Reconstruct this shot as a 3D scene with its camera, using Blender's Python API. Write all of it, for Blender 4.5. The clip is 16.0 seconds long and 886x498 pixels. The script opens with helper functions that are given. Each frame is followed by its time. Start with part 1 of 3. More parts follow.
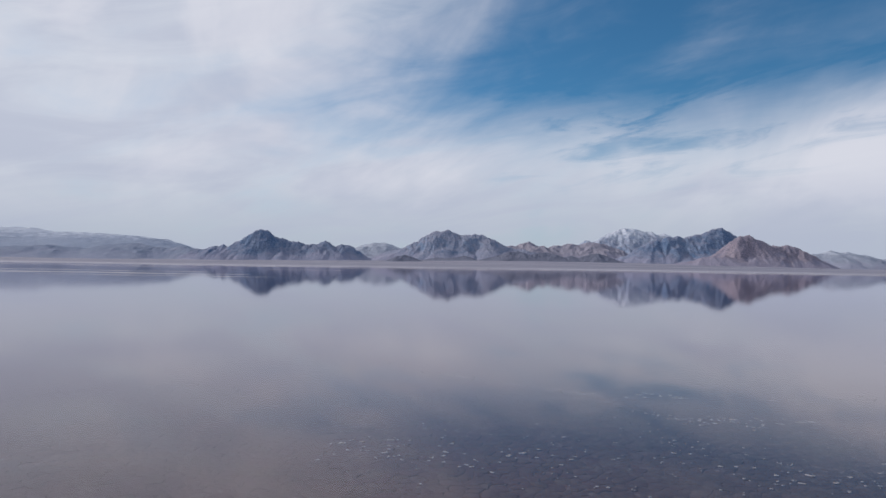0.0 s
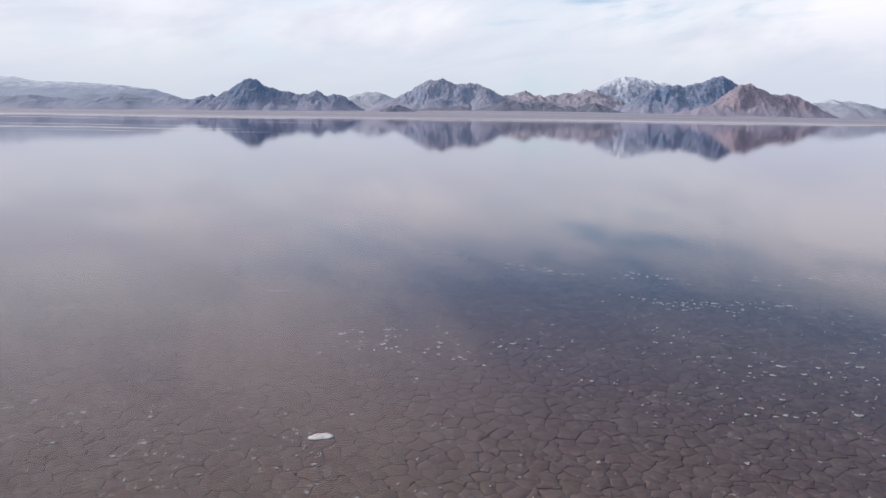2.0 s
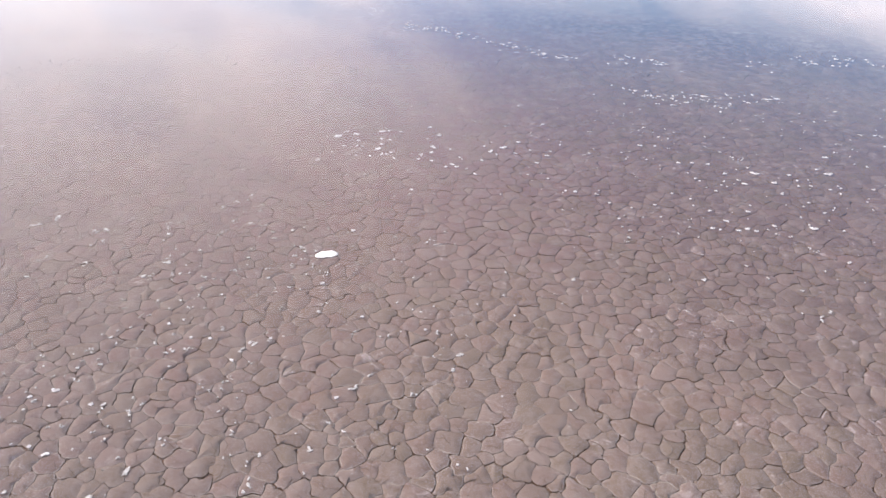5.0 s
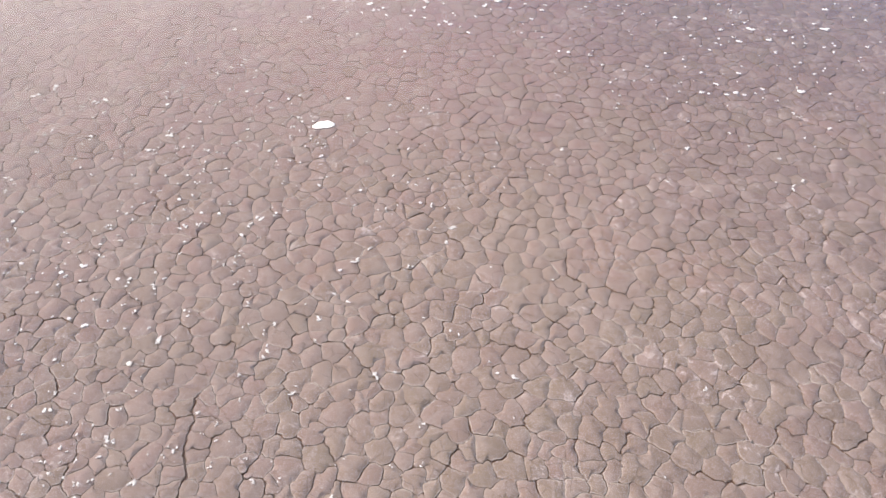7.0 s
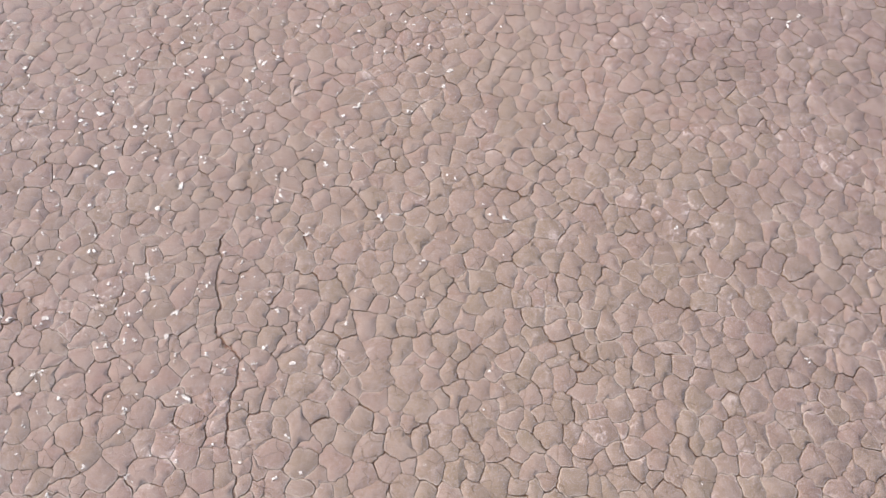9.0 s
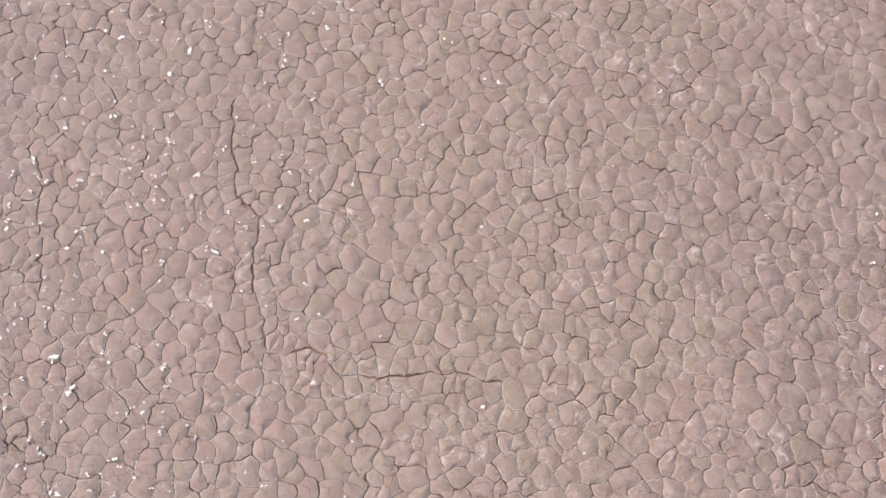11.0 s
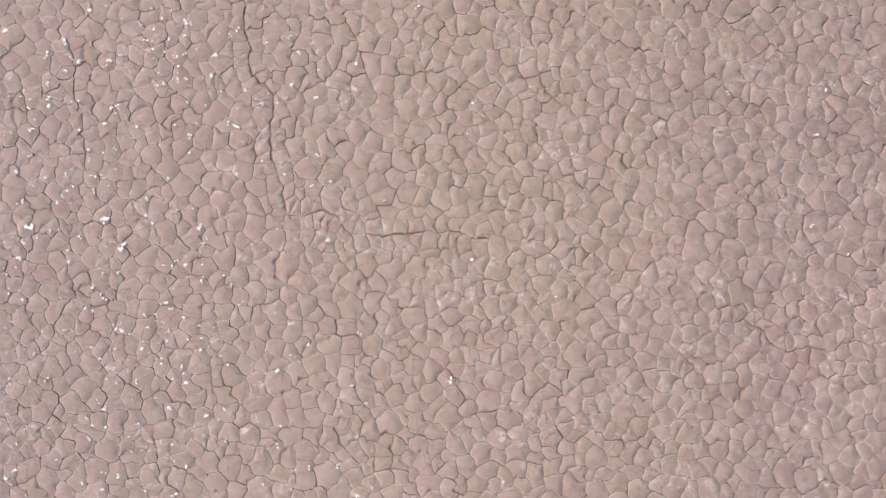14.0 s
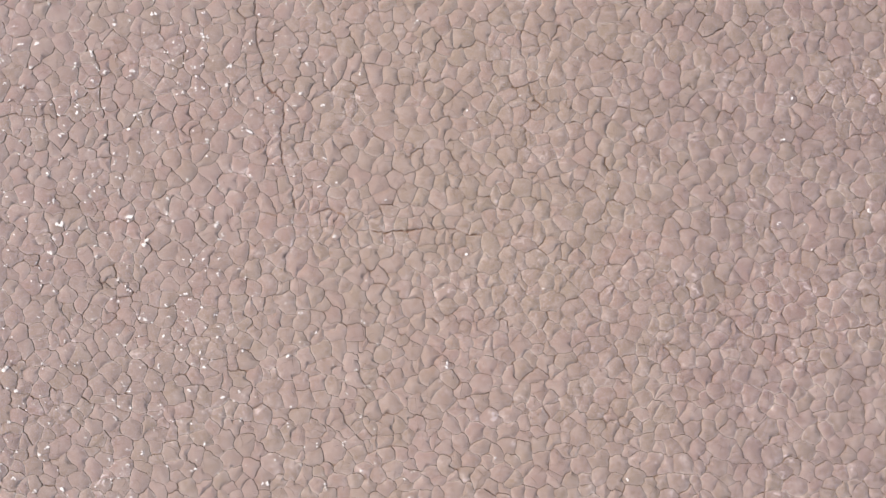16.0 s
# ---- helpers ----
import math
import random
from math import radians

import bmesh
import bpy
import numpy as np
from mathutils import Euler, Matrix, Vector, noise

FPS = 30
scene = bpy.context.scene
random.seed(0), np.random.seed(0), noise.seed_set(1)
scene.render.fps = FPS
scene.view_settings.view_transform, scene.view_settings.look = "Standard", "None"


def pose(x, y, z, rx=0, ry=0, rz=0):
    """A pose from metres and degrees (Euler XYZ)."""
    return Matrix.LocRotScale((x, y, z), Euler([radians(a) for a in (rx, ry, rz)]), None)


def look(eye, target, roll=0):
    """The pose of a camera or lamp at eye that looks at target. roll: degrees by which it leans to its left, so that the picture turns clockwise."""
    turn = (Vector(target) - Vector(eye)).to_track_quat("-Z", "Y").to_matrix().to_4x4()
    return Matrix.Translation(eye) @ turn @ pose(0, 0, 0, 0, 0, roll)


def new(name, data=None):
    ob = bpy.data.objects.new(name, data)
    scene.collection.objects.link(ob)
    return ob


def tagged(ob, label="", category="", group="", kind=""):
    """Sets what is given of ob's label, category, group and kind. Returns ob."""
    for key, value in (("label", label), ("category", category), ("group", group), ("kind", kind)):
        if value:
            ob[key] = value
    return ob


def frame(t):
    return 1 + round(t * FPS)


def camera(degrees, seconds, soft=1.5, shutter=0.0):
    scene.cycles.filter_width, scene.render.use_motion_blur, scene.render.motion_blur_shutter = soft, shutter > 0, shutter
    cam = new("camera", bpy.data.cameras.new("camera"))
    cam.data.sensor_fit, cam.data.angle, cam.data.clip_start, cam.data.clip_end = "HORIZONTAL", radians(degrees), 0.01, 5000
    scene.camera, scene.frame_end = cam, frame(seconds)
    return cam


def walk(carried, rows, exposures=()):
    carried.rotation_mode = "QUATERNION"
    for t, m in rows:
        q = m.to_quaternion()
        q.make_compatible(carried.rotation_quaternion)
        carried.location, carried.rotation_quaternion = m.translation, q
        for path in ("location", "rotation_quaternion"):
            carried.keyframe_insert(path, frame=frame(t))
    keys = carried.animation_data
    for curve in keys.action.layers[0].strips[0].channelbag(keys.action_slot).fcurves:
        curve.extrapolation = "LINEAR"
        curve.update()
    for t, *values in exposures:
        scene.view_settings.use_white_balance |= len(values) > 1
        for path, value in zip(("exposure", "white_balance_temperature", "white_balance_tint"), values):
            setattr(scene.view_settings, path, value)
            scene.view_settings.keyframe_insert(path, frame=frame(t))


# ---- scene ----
# ------------------------------------------------------------------ camera
cam = camera(65.0, 16.0, soft=1.5)
# seconds, x, y, z, yaw, pitch, roll: a slow climb while the view tilts from the horizon to straight down
ROWS = [
    (0.0, 0.000, 0.000, 3.300, -0.00, 1.27, -0.85),
    (0.5, 0.002, -0.018, 3.518, -0.11, 0.20, -0.73),
    (1.0, -0.000, -0.036, 3.725, -0.26, -2.87, -0.69),
    (1.5, -0.007, -0.044, 3.945, -0.43, -6.98, -0.66),
    (2.0, -0.008, -0.052, 4.168, -0.62, -10.94, -0.74),
    (2.5, -0.011, -0.060, 4.389, -0.80, -14.73, -0.78),
    (3.0, -0.018, -0.066, 4.606, -0.93, -18.41, -0.77),
    (3.5, -0.034, -0.079, 4.835, -1.08, -22.06, -0.79),
    (6.0, -0.033, -0.133, 5.905, -2.07, -38.99, -1.17),
    (6.5, -0.012, -0.132, 6.108, -2.23, -42.66, -1.11),
    (7.0, 0.007, -0.131, 6.322, -2.23, -46.56, -0.92),
    (7.5, 0.015, -0.125, 6.537, -2.18, -50.70, -0.68),
    (8.0, 0.038, -0.117, 6.751, -2.10, -54.84, -0.49),
    (8.5, 0.061, -0.110, 6.961, -1.97, -58.98, -0.33),
    (9.0, 0.083, -0.094, 7.173, -1.89, -62.97, -0.19),
    (11.5, 0.144, 0.069, 8.273, -1.43, -80.86, 0.46),
    (12.0, 0.161, 0.089, 8.490, -1.33, -84.85, 0.60),
    (12.5, 0.175, 0.096, 8.692, -1.21, -89.03, 0.74),
    (13.0, 0.185, 0.114, 8.897, -1.08, -89.40, 0.89),
    (13.5, 0.191, 0.120, 9.108, -0.96, -89.62, 1.05),
    (14.0, 0.187, 0.128, 9.312, -0.81, -89.85, 1.21),
    (14.5, 0.189, 0.137, 9.516, -0.65, -90.02, 1.36),
    (15.0, 0.198, 0.145, 9.723, -0.48, -90.17, 1.51),
    (15.5, 0.208, 0.148, 9.930, -0.32, -90.27, 1.67),
    (16.0, 0.233, 0.149, 10.140, -0.17, -90.35, 1.84),
]
EXPOSURES = [(0.0, -0.23, 6080, 14), (1.5, -0.06, 6250, 14), (2.0, 0.29, 6390, 14), (2.5, 0.62, 6540, 13), (3.5, 1.15, 6720, 13), (6.0, 2.01, 6780, 13),
             (7.0, 2.13, 6960, 11), (9.0, 2.17, 7110, 11), (12.0, 2.17, 7170, 12), (16.0, 2.18, 7170, 12)]
walk(cam, [(t, pose(x, y, z, 90 + pitch, 0, yaw) @ pose(0, 0, 0, 0, 0, -roll)) for t, x, y, z, yaw, pitch, roll in ROWS], EXPOSURES)

# ------------------------------------------------------------------ light
SUN_ELEVATION, SUN_AZIMUTH = 28.0, -68.0     # degrees; azimuth to the right of the way ahead
sun_dir = Vector((math.sin(radians(SUN_AZIMUTH)) * math.cos(radians(SUN_ELEVATION)),
                  math.cos(radians(SUN_AZIMUTH)) * math.cos(radians(SUN_ELEVATION)), math.sin(radians(SUN_ELEVATION))))
sun_data = bpy.data.lights.new("sun", "SUN")
sun_data.energy, sun_data.angle, sun_data.color = 2.7, radians(2.0), (1.0, 0.93, 0.84)
sun = new("sun", sun_data)
sun.matrix_world = look((0, 0, 60), Vector((0, 0, 60)) - sun_dir)


class Nodes:
    """Short hand for building node trees."""

    def __init__(self, tree):
        self.tree = tree
        tree.nodes.clear()

    def add(self, kind, props=None, **inputs):
        node = self.tree.nodes.new(kind)
        props = props or {}
        if kind == "ShaderNodeMath":
            node.operation, node.use_clamp = props["operation"], props["use_clamp"]
        elif kind == "ShaderNodeVectorMath":
            node.operation = props["operation"]
        elif kind == "ShaderNodeMapRange":
            node.interpolation_type = props["interpolation_type"]
        elif kind == "ShaderNodeTexVoronoi":
            node.voronoi_dimensions = props["voronoi_dimensions"]
            if "feature" in props:
                node.feature = props["feature"]
        elif kind == "ShaderNodeTexSky":
            node.sky_type, node.sun_disc = props["sky_type"], props["sun_disc"]
            node.sun_elevation, node.sun_rotation, node.altitude = props["sun_elevation"], props["sun_rotation"], props["altitude"]
            node.air_density, node.dust_density, node.ozone_density = props["air_density"], props["dust_density"], props["ozone_density"]
        for key, value in inputs.items():
            slot = node.inputs[int(key[1:])] if key[0] == "i" and key[1:].isdigit() else node.inputs[key.replace("_", " ")]
            if isinstance(value, bpy.types.NodeSocket):
                self.tree.links.new(value, slot)
            else:
                slot.default_value = value
        return node

    def math(self, op, a, b=0.0, clamp=False):
        return self.add("ShaderNodeMath", {"operation": op, "use_clamp": clamp}, i0=a, i1=b).outputs[0]

    def span(self, value, lo, hi, to_lo=0.0, to_hi=1.0):
        return self.add("ShaderNodeMapRange", {"interpolation_type": "SMOOTHSTEP"}, i0=value, i1=lo, i2=hi, i3=to_lo, i4=to_hi).outputs[0]

    def noise(self, vector, scale, detail=4.0, rough=0.55, warp=0.0):
        return self.add("ShaderNodeTexNoise", None, Vector=vector, Scale=scale, Detail=detail, Roughness=rough, Distortion=warp).outputs[0]

    def mix(self, fac, a, b, blend="MIX"):
        node = self.tree.nodes.new("ShaderNodeMix")
        node.data_type, node.blend_type = "RGBA", blend
        for slot, value in ((node.inputs[0], fac), (node.inputs[6], a), (node.inputs[7], b)):
            if isinstance(value, bpy.types.NodeSocket):
                self.tree.links.new(value, slot)
            else:
                slot.default_value = (*value, 1.0) if isinstance(value, tuple) and len(value) == 3 else value
        return node.outputs[2]

    def stretch(self, vector, scale, turn=0.0):
        if turn:
            vector = self.add("ShaderNodeMapping", None, Vector=vector, Rotation=(0, 0, radians(turn))).outputs[0]
        return self.add("ShaderNodeMapping", None, Vector=vector, Scale=scale).outputs[0]


def make_sky():
    world = bpy.data.worlds.new("sky")
    world.use_nodes = True
    scene.world = world
    n = Nodes(world.node_tree)
    coord = n.add("ShaderNodeTexCoord").outputs["Generated"]
    sep = n.add("ShaderNodeSeparateXYZ", None, i0=coord)
    x, y, z = sep.outputs
    az = n.math("ARCTAN2", x, y)
    el = n.math("ARCSINE", n.math("ABSOLUTE", z))
    sheet = n.add("ShaderNodeCombineXYZ", None, i0=az, i1=el, i2=0.0).outputs[0]
    blue = n.add("ShaderNodeTexSky", {"sky_type": "NISHITA", "sun_disc": False, "sun_elevation": radians(SUN_ELEVATION),
                                      "sun_rotation": radians(SUN_AZIMUTH), "altitude": 1300.0, "air_density": 1.0,
                                      "dust_density": 0.0, "ozone_density": 3.0}).outputs[0]
    # thin cirrus: broad sheets, torn into streaks that climb to the right
    broad = n.noise(n.stretch(sheet, (1.0, 1.8, 1.0), -20), 2.6, 5, 0.55, 0.7)
    streak = n.noise(n.stretch(sheet, (1.0, 4.5, 1.0), -9), 3.2, 5, 0.55, 0.7)
    wisp = n.noise(n.stretch(sheet, (1.0, 2.6, 1.0), -12), 7.0, 6, 0.58, 1.0)
    torn = n.math("ADD", n.math("MULTIPLY", n.math("SUBTRACT", broad, 0.5), 1.0),
                  n.math("ADD", n.math("MULTIPLY", n.math("SUBTRACT", streak, 0.5), 0.85), n.math("MULTIPLY", n.math("SUBTRACT", wisp, 0.5), 0.38)))
    # the clear gap: to the right and above the bank of haze over the mountains, closing again overhead
    lift = n.span(n.math("SUBTRACT", el, n.math("MULTIPLY", az, 0.02)), 0.10, 0.27)
    slant = n.math("MULTIPLY", n.math("SUBTRACT", n.math("MINIMUM", el, 0.38), 0.255), 1.35)
    side = n.span(n.math("SUBTRACT", az, slant), -0.50, 0.18)
    over = n.span(el, 0.38, 0.75)
    gap = n.add("ShaderNodeMix", None, i0=over, i2=n.math("MULTIPLY", lift, side), i3=n.math("ADD", 0.48, n.math("MULTIPLY", side, 0.08))).outputs[0]
    torn = n.math("MULTIPLY", torn, n.math("MULTIPLY", n.span(el, 0.9, 1.4, 1.0, 0.0), n.math("SUBTRACT", 1.0, n.math("MULTIPLY", gap, 0.2))))
    torn = n.math("MULTIPLY", torn, n.span(az, 0.15, 0.5, 1.0, 0.65))
    cover = n.math("SUBTRACT", n.math("ADD", 0.90, torn), n.math("MULTIPLY", gap, 0.98))
    # narrow rifts in the bank above the mountains
    rift = n.noise(n.stretch(sheet, (1.0, 5.0, 1.0), -8), 5.0, 5, 0.6, 0.6)
    rift = n.math("MULTIPLY", n.span(rift, 0.48, 0.66), n.math("MULTIPLY", n.span(az, -0.05, 0.2), n.math("MULTIPLY", n.span(el, 0.05, 0.12), n.span(el, 0.32, 0.2))))
    cover = n.math("SUBTRACT", cover, n.math("MULTIPLY", rift, 0.24))
    cover = n.span(cover, -0.16, 0.86)
    low = n.span(el, 0.0, 0.17, 1.0, 0.0)
    white = n.mix(low, (0.78, 0.81, 0.84), (0.555, 0.61, 0.66))
    white = n.mix(n.math("MULTIPLY", n.span(streak, 0.35, 0.65), 0.6), white, (0.54, 0.58, 0.68))
    white = n.mix(n.math("MULTIPLY", n.math("MULTIPLY", n.span(broad, 0.42, 0.62), n.span(el, 0.03, 0.14)), 0.7), white, (0.87, 0.865, 0.88))
    white = n.mix(n.span(el, 0.42, 0.85), white, (0.76, 0.79, 0.86))
    clouds = n.add("ShaderNodeBackground", None, Color=white, Strength=0.96)
    clear = n.add("ShaderNodeBackground", None, Color=n.mix(1.0, blue, (0.56, 1.03, 1.10), "MULTIPLY"), Strength=0.087)
    both = n.add("ShaderNodeMixShader", None, i0=cover, i1=clear.outputs[0], i2=clouds.outputs[0])
    n.add("ShaderNodeOutputWorld", None, Surface=both.outputs[0])


make_sky()


# ------------------------------------------------------------------ materials
def material(name):
    m = bpy.data.materials.new(name)
    m.use_nodes = True
    return m, Nodes(m.node_tree)


def finish(n, color, rough, normal=None, specular=0.3):
    extra = {"Normal": normal} if normal is not None else {}
    b = n.add("ShaderNodeBsdfPrincipled", None, Base_Color=color, Roughness=rough, Specular_IOR_Level=specular, **extra)
    n.add("ShaderNodeOutputMaterial", None, Surface=b.outputs[0])


def mud_color(n, where, vary, fine=1.0):
    """Wet pinkish brown silt: broad mineral stains, tone shifting across the bed, plate to plate change, grain and
    specks.
    """
    stain = n.noise(where, 0.32, 4, 0.6, 0.5)
    color = n.mix(n.span(stain, 0.30, 0.70), (0.140, 0.110, 0.091), (0.144, 0.106, 0.096))
    pink = n.noise(n.stretch(where, (0.318, 0.158, 0.312), 12), 1.0, 4, 0.6, 0.3)
    color = n.mix(n.math("MULTIPLY", n.span(pink, 0.42, 0.74), 0.4), color, (0.142, 0.096, 0.105))
    east, north, _ = n.add("ShaderNodeSeparateXYZ", None, i0=where).outputs
    # redder far ahead, darker to the right, more lilac to the left
    color = n.mix(n.math("MULTIPLY", n.span(n.math("ADD", north, n.math("MULTIPLY", stain, 4.0)), 6.5, 14.0), 0.75), color, (0.151, 0.087, 0.103))
    color = n.mix(n.math("MULTIPLY", n.span(n.math("ADD", east, n.math("MULTIPLY", stain, 6.0)), 2.5, 9.0), 0.75), color, (0.085, 0.063, 0.072))
    color = n.mix(n.math("MULTIPLY", n.span(n.math("ADD", east, n.math("MULTIPLY", stain, 6.0)), 5.2, -4.0), 0.75), color, (0.124, 0.095, 0.102))
    # rosy stains a metre or two wide
    rose = n.noise(where, 0.55, 3, 0.55, 0.8)
    color = n.mix(n.math("MULTIPLY", n.span(rose, 0.56, 0.70), 0.5), color, (0.155, 0.094, 0.088))
    # from plate to plate: olive tan, rosy or paler
    color = n.mix(n.span(vary, 0.45, 0.0, 0.0, 0.42), color, (0.118, 0.098, 0.078))
    color = n.mix(n.span(vary, 0.55, 0.8, 0.0, 0.34), color, (0.152, 0.098, 0.098))
    color = n.mix(n.span(vary, 0.8, 1.0, 0.0, 0.40), color, (0.182, 0.146, 0.140))
    cloud = n.noise(where, 4.5, 6, 0.65, 0.8)
    color = n.mix(n.math("MULTIPLY", n.span(cloud, 0.42, 0.66), 0.6), color, (0.190, 0.155, 0.150))
    grain = n.noise(n.stretch(where, (1.0, 1.8, 1.0), 35), 34.0, 5, 0.78, 0.8)
    color = n.mix(n.math("MULTIPLY", n.span(grain, 0.52, 0.36), 0.55 * fine), color, (0.066, 0.050, 0.042))
    mottle = n.noise(where, 17.0, 5, 0.72, 1.4)
    color = n.mix(n.math("MULTIPLY", n.span(mottle, 0.50, 0.38), 0.22 * fine), color, (0.073, 0.056, 0.047))
    color = n.mix(n.math("MULTIPLY", n.span(mottle, 0.53, 0.66), 0.45 * fine), color, (0.205, 0.166, 0.160))
    fibre = n.noise(n.stretch(where, (1.0, 2.6, 1.0), -50), 40.0, 4, 0.78, 0.5)
    color = n.mix(n.math("MULTIPLY", n.span(fibre, 0.50, 0.62), 0.58 * fine), color, (0.232, 0.194, 0.184))
    speck = n.noise(where, 36.0, 2, 0.5)
    color = n.mix(n.math("MULTIPLY", n.span(speck, 0.65, 0.71), 0.8 * fine), color, (0.060, 0.045, 0.040))
    # salt bloom: pale smears on some plates
    bloom = n.math("MULTIPLY", n.span(n.noise(where, 1.1, 3, 0.5), 0.48, 0.62), n.span(n.noise(where, 7.5, 5, 0.72, 1.0), 0.54, 0.66))
    color = n.mix(n.math("MULTIPLY", bloom, 0.55), color, (0.330, 0.292, 0.312))
    return n.mix(1.0, color, (0.918, 0.885, 0.842), "MULTIPLY"), grain, cloud


def hair_cracks(n, where):
    """Short unfinished cracks: 1 on them, 0 off them."""
    bent = n.add("ShaderNodeVectorMath", {"operation": "ADD"}, i0=where,
                 i1=n.add("ShaderNodeVectorMath", {"operation": "SCALE"}, i0=n.add("ShaderNodeTexNoise", None, Vector=where, Scale=5.0, Detail=3.0).outputs[1], Scale=0.16).outputs[0]).outputs[0]
    edge = n.add("ShaderNodeTexVoronoi", {"feature": "DISTANCE_TO_EDGE", "voronoi_dimensions": "2D"}, Vector=bent, Scale=5.6).outputs[0]
    gate = n.span(n.noise(where, 2.6, 2, 0.5), 0.46, 0.56)
    return n.math("MULTIPLY", n.span(edge, 0.030, 0.006), gate)


def mud_plate_material(name, per_island, rim=False, wall=False):
    m, n = material(name)
    geo = n.add("ShaderNodeNewGeometry")
    where = geo.outputs["Position"]
    vary = geo.outputs["Random Per Island"] if per_island else n.add("ShaderNodeObjectInfo").outputs["Random"]
    color, grain, cloud = mud_color(n, where, vary)
    if rim:
        # an uneven pale line along the plate edges
        lined = n.span(n.noise(where, 1.7, 4, 0.6), 0.36, 0.62, 0.15, 1.0)
        color = n.mix(n.math("MULTIPLY", lined, 0.45), color, (0.275, 0.238, 0.218))
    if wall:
        # darker, browner walls inside the cracks
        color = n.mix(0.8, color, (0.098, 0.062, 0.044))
    hair = hair_cracks(n, where)
    color = n.mix(n.math("MULTIPLY", hair, 0.4), color, (0.068, 0.049, 0.040))
    height = n.math("ADD", n.math("MULTIPLY", grain, 0.5), n.math("SUBTRACT", cloud, n.math("MULTIPLY", hair, 0.5)))
    bump = n.add("ShaderNodeBump", None, Strength=0.9, Distance=0.013, Height=height)
    finish(n, color, 0.75, bump.outputs[0], 0.0)
    return m


def lake_bed_material():
    """Silt under the water and in the cracks; far out its plates are only drawn."""
    m, n = material("lake_bed")
    where = n.add("ShaderNodeNewGeometry").outputs["Position"]
    vary = n.add("ShaderNodeTexVoronoi", {"voronoi_dimensions": "2D"}, Vector=where, Scale=2.8).outputs[0]
    color, grain, cloud = mud_color(n, where, vary, 0.0)
    edge = n.add("ShaderNodeTexVoronoi", {"feature": "DISTANCE_TO_EDGE", "voronoi_dimensions": "2D"}, Vector=where, Scale=2.8).outputs[0]
    crack = n.span(edge, 0.05, 0.012)
    color = n.mix(n.math("MULTIPLY", crack, 0.5), color, (0.054, 0.040, 0.034))
    far = n.noise(n.stretch(where, (0.018, 0.044, 0.018)), 1.0, 5, 0.6)
    color = n.mix(n.math("MULTIPLY", n.span(far, 0.5, 0.7), 0.4), color, (0.216, 0.186, 0.177))
    bump = n.add("ShaderNodeBump", None, Strength=0.1, Distance=0.02, Height=n.math("SUBTRACT", cloud, crack))
    north = n.add("ShaderNodeSeparateXYZ", None, i0=where).outputs[1]
    # darker and browner near by, where it shows between the plates
    color = n.mix(n.span(north, 13.0, 17.0, 1.0, 0.0), color, n.mix(1.0, color, (0.90, 0.72, 0.60), "MULTIPLY"))
    finish(n, color, 0.75, bump.outputs[0], 0.0)
    return m


def water_material():
    m, n = material("shallow_water")
    gloss = n.add("ShaderNodeBsdfGlossy", None, Color=(0.93, 0.915, 0.96, 1), Roughness=0.047)
    gloss.distribution = "BECKMANN"
    clear = n.add("ShaderNodeBsdfTransparent", None, Color=(0.96, 0.95, 0.95, 1))
    facing = n.add("ShaderNodeLayerWeight", None, Blend=0.5).outputs[1]
    shine = n.math("ADD", n.math("MULTIPLY", n.math("POWER", facing, 5.3), 0.98), 0.02)     # close to how water shines
    both = n.add("ShaderNodeMixShader", None, i0=shine, i1=clear.outputs[0], i2=gloss.outputs[0])
    n.add("ShaderNodeOutputMaterial", None, Surface=both.outputs[0])
    return m


def salt_material(name, dull, white):
    m, n = material(name)
    where = n.add("ShaderNodeNewGeometry").outputs["Position"]
    patch = n.noise(where, 22.0, 5, 0.65)
    color = n.mix(n.span(patch, 0.35, 0.65), dull, white)
    bump = n.add("ShaderNodeBump", None, Strength=0.7, Distance=0.01, Height=n.noise(where, 70.0, 4, 0.6))
    finish(n, color, 0.7, bump.outputs[0], 0.1)
    return m


def plain_material():
    m, n = material("salt_plain")
    where = n.add("ShaderNodeNewGeometry").outputs["Position"]
    band = n.noise(n.stretch(where, (0.0012, 0.010, 1.0)), 1.0, 5, 0.6)
    color = n.mix(n.span(band, 0.42, 0.62), (0.24, 0.228, 0.27), (0.35, 0.328, 0.37))
    sep = n.add("ShaderNodeSeparateXYZ", None, i0=where)
    rim = n.math("MULTIPLY", n.span(sep.outputs[1], 1150.0, 560.0), n.span(n.noise(n.stretch(where, (0.003, 0.02, 1.0)), 1.0, 4, 0.6), 0.40, 0.58))
    color = n.mix(n.math("MULTIPLY", rim, 0.8), color, (0.58, 0.545, 0.575))
    scrub = n.noise(n.stretch(where, (0.02, 0.02, 0.02)), 1.0, 5, 0.65)
    color = n.mix(n.math("MULTIPLY", n.span(scrub, 0.55, 0.7), 0.5), color, (0.16, 0.13, 0.13))
    finish(n, color, 0.85)
    return m


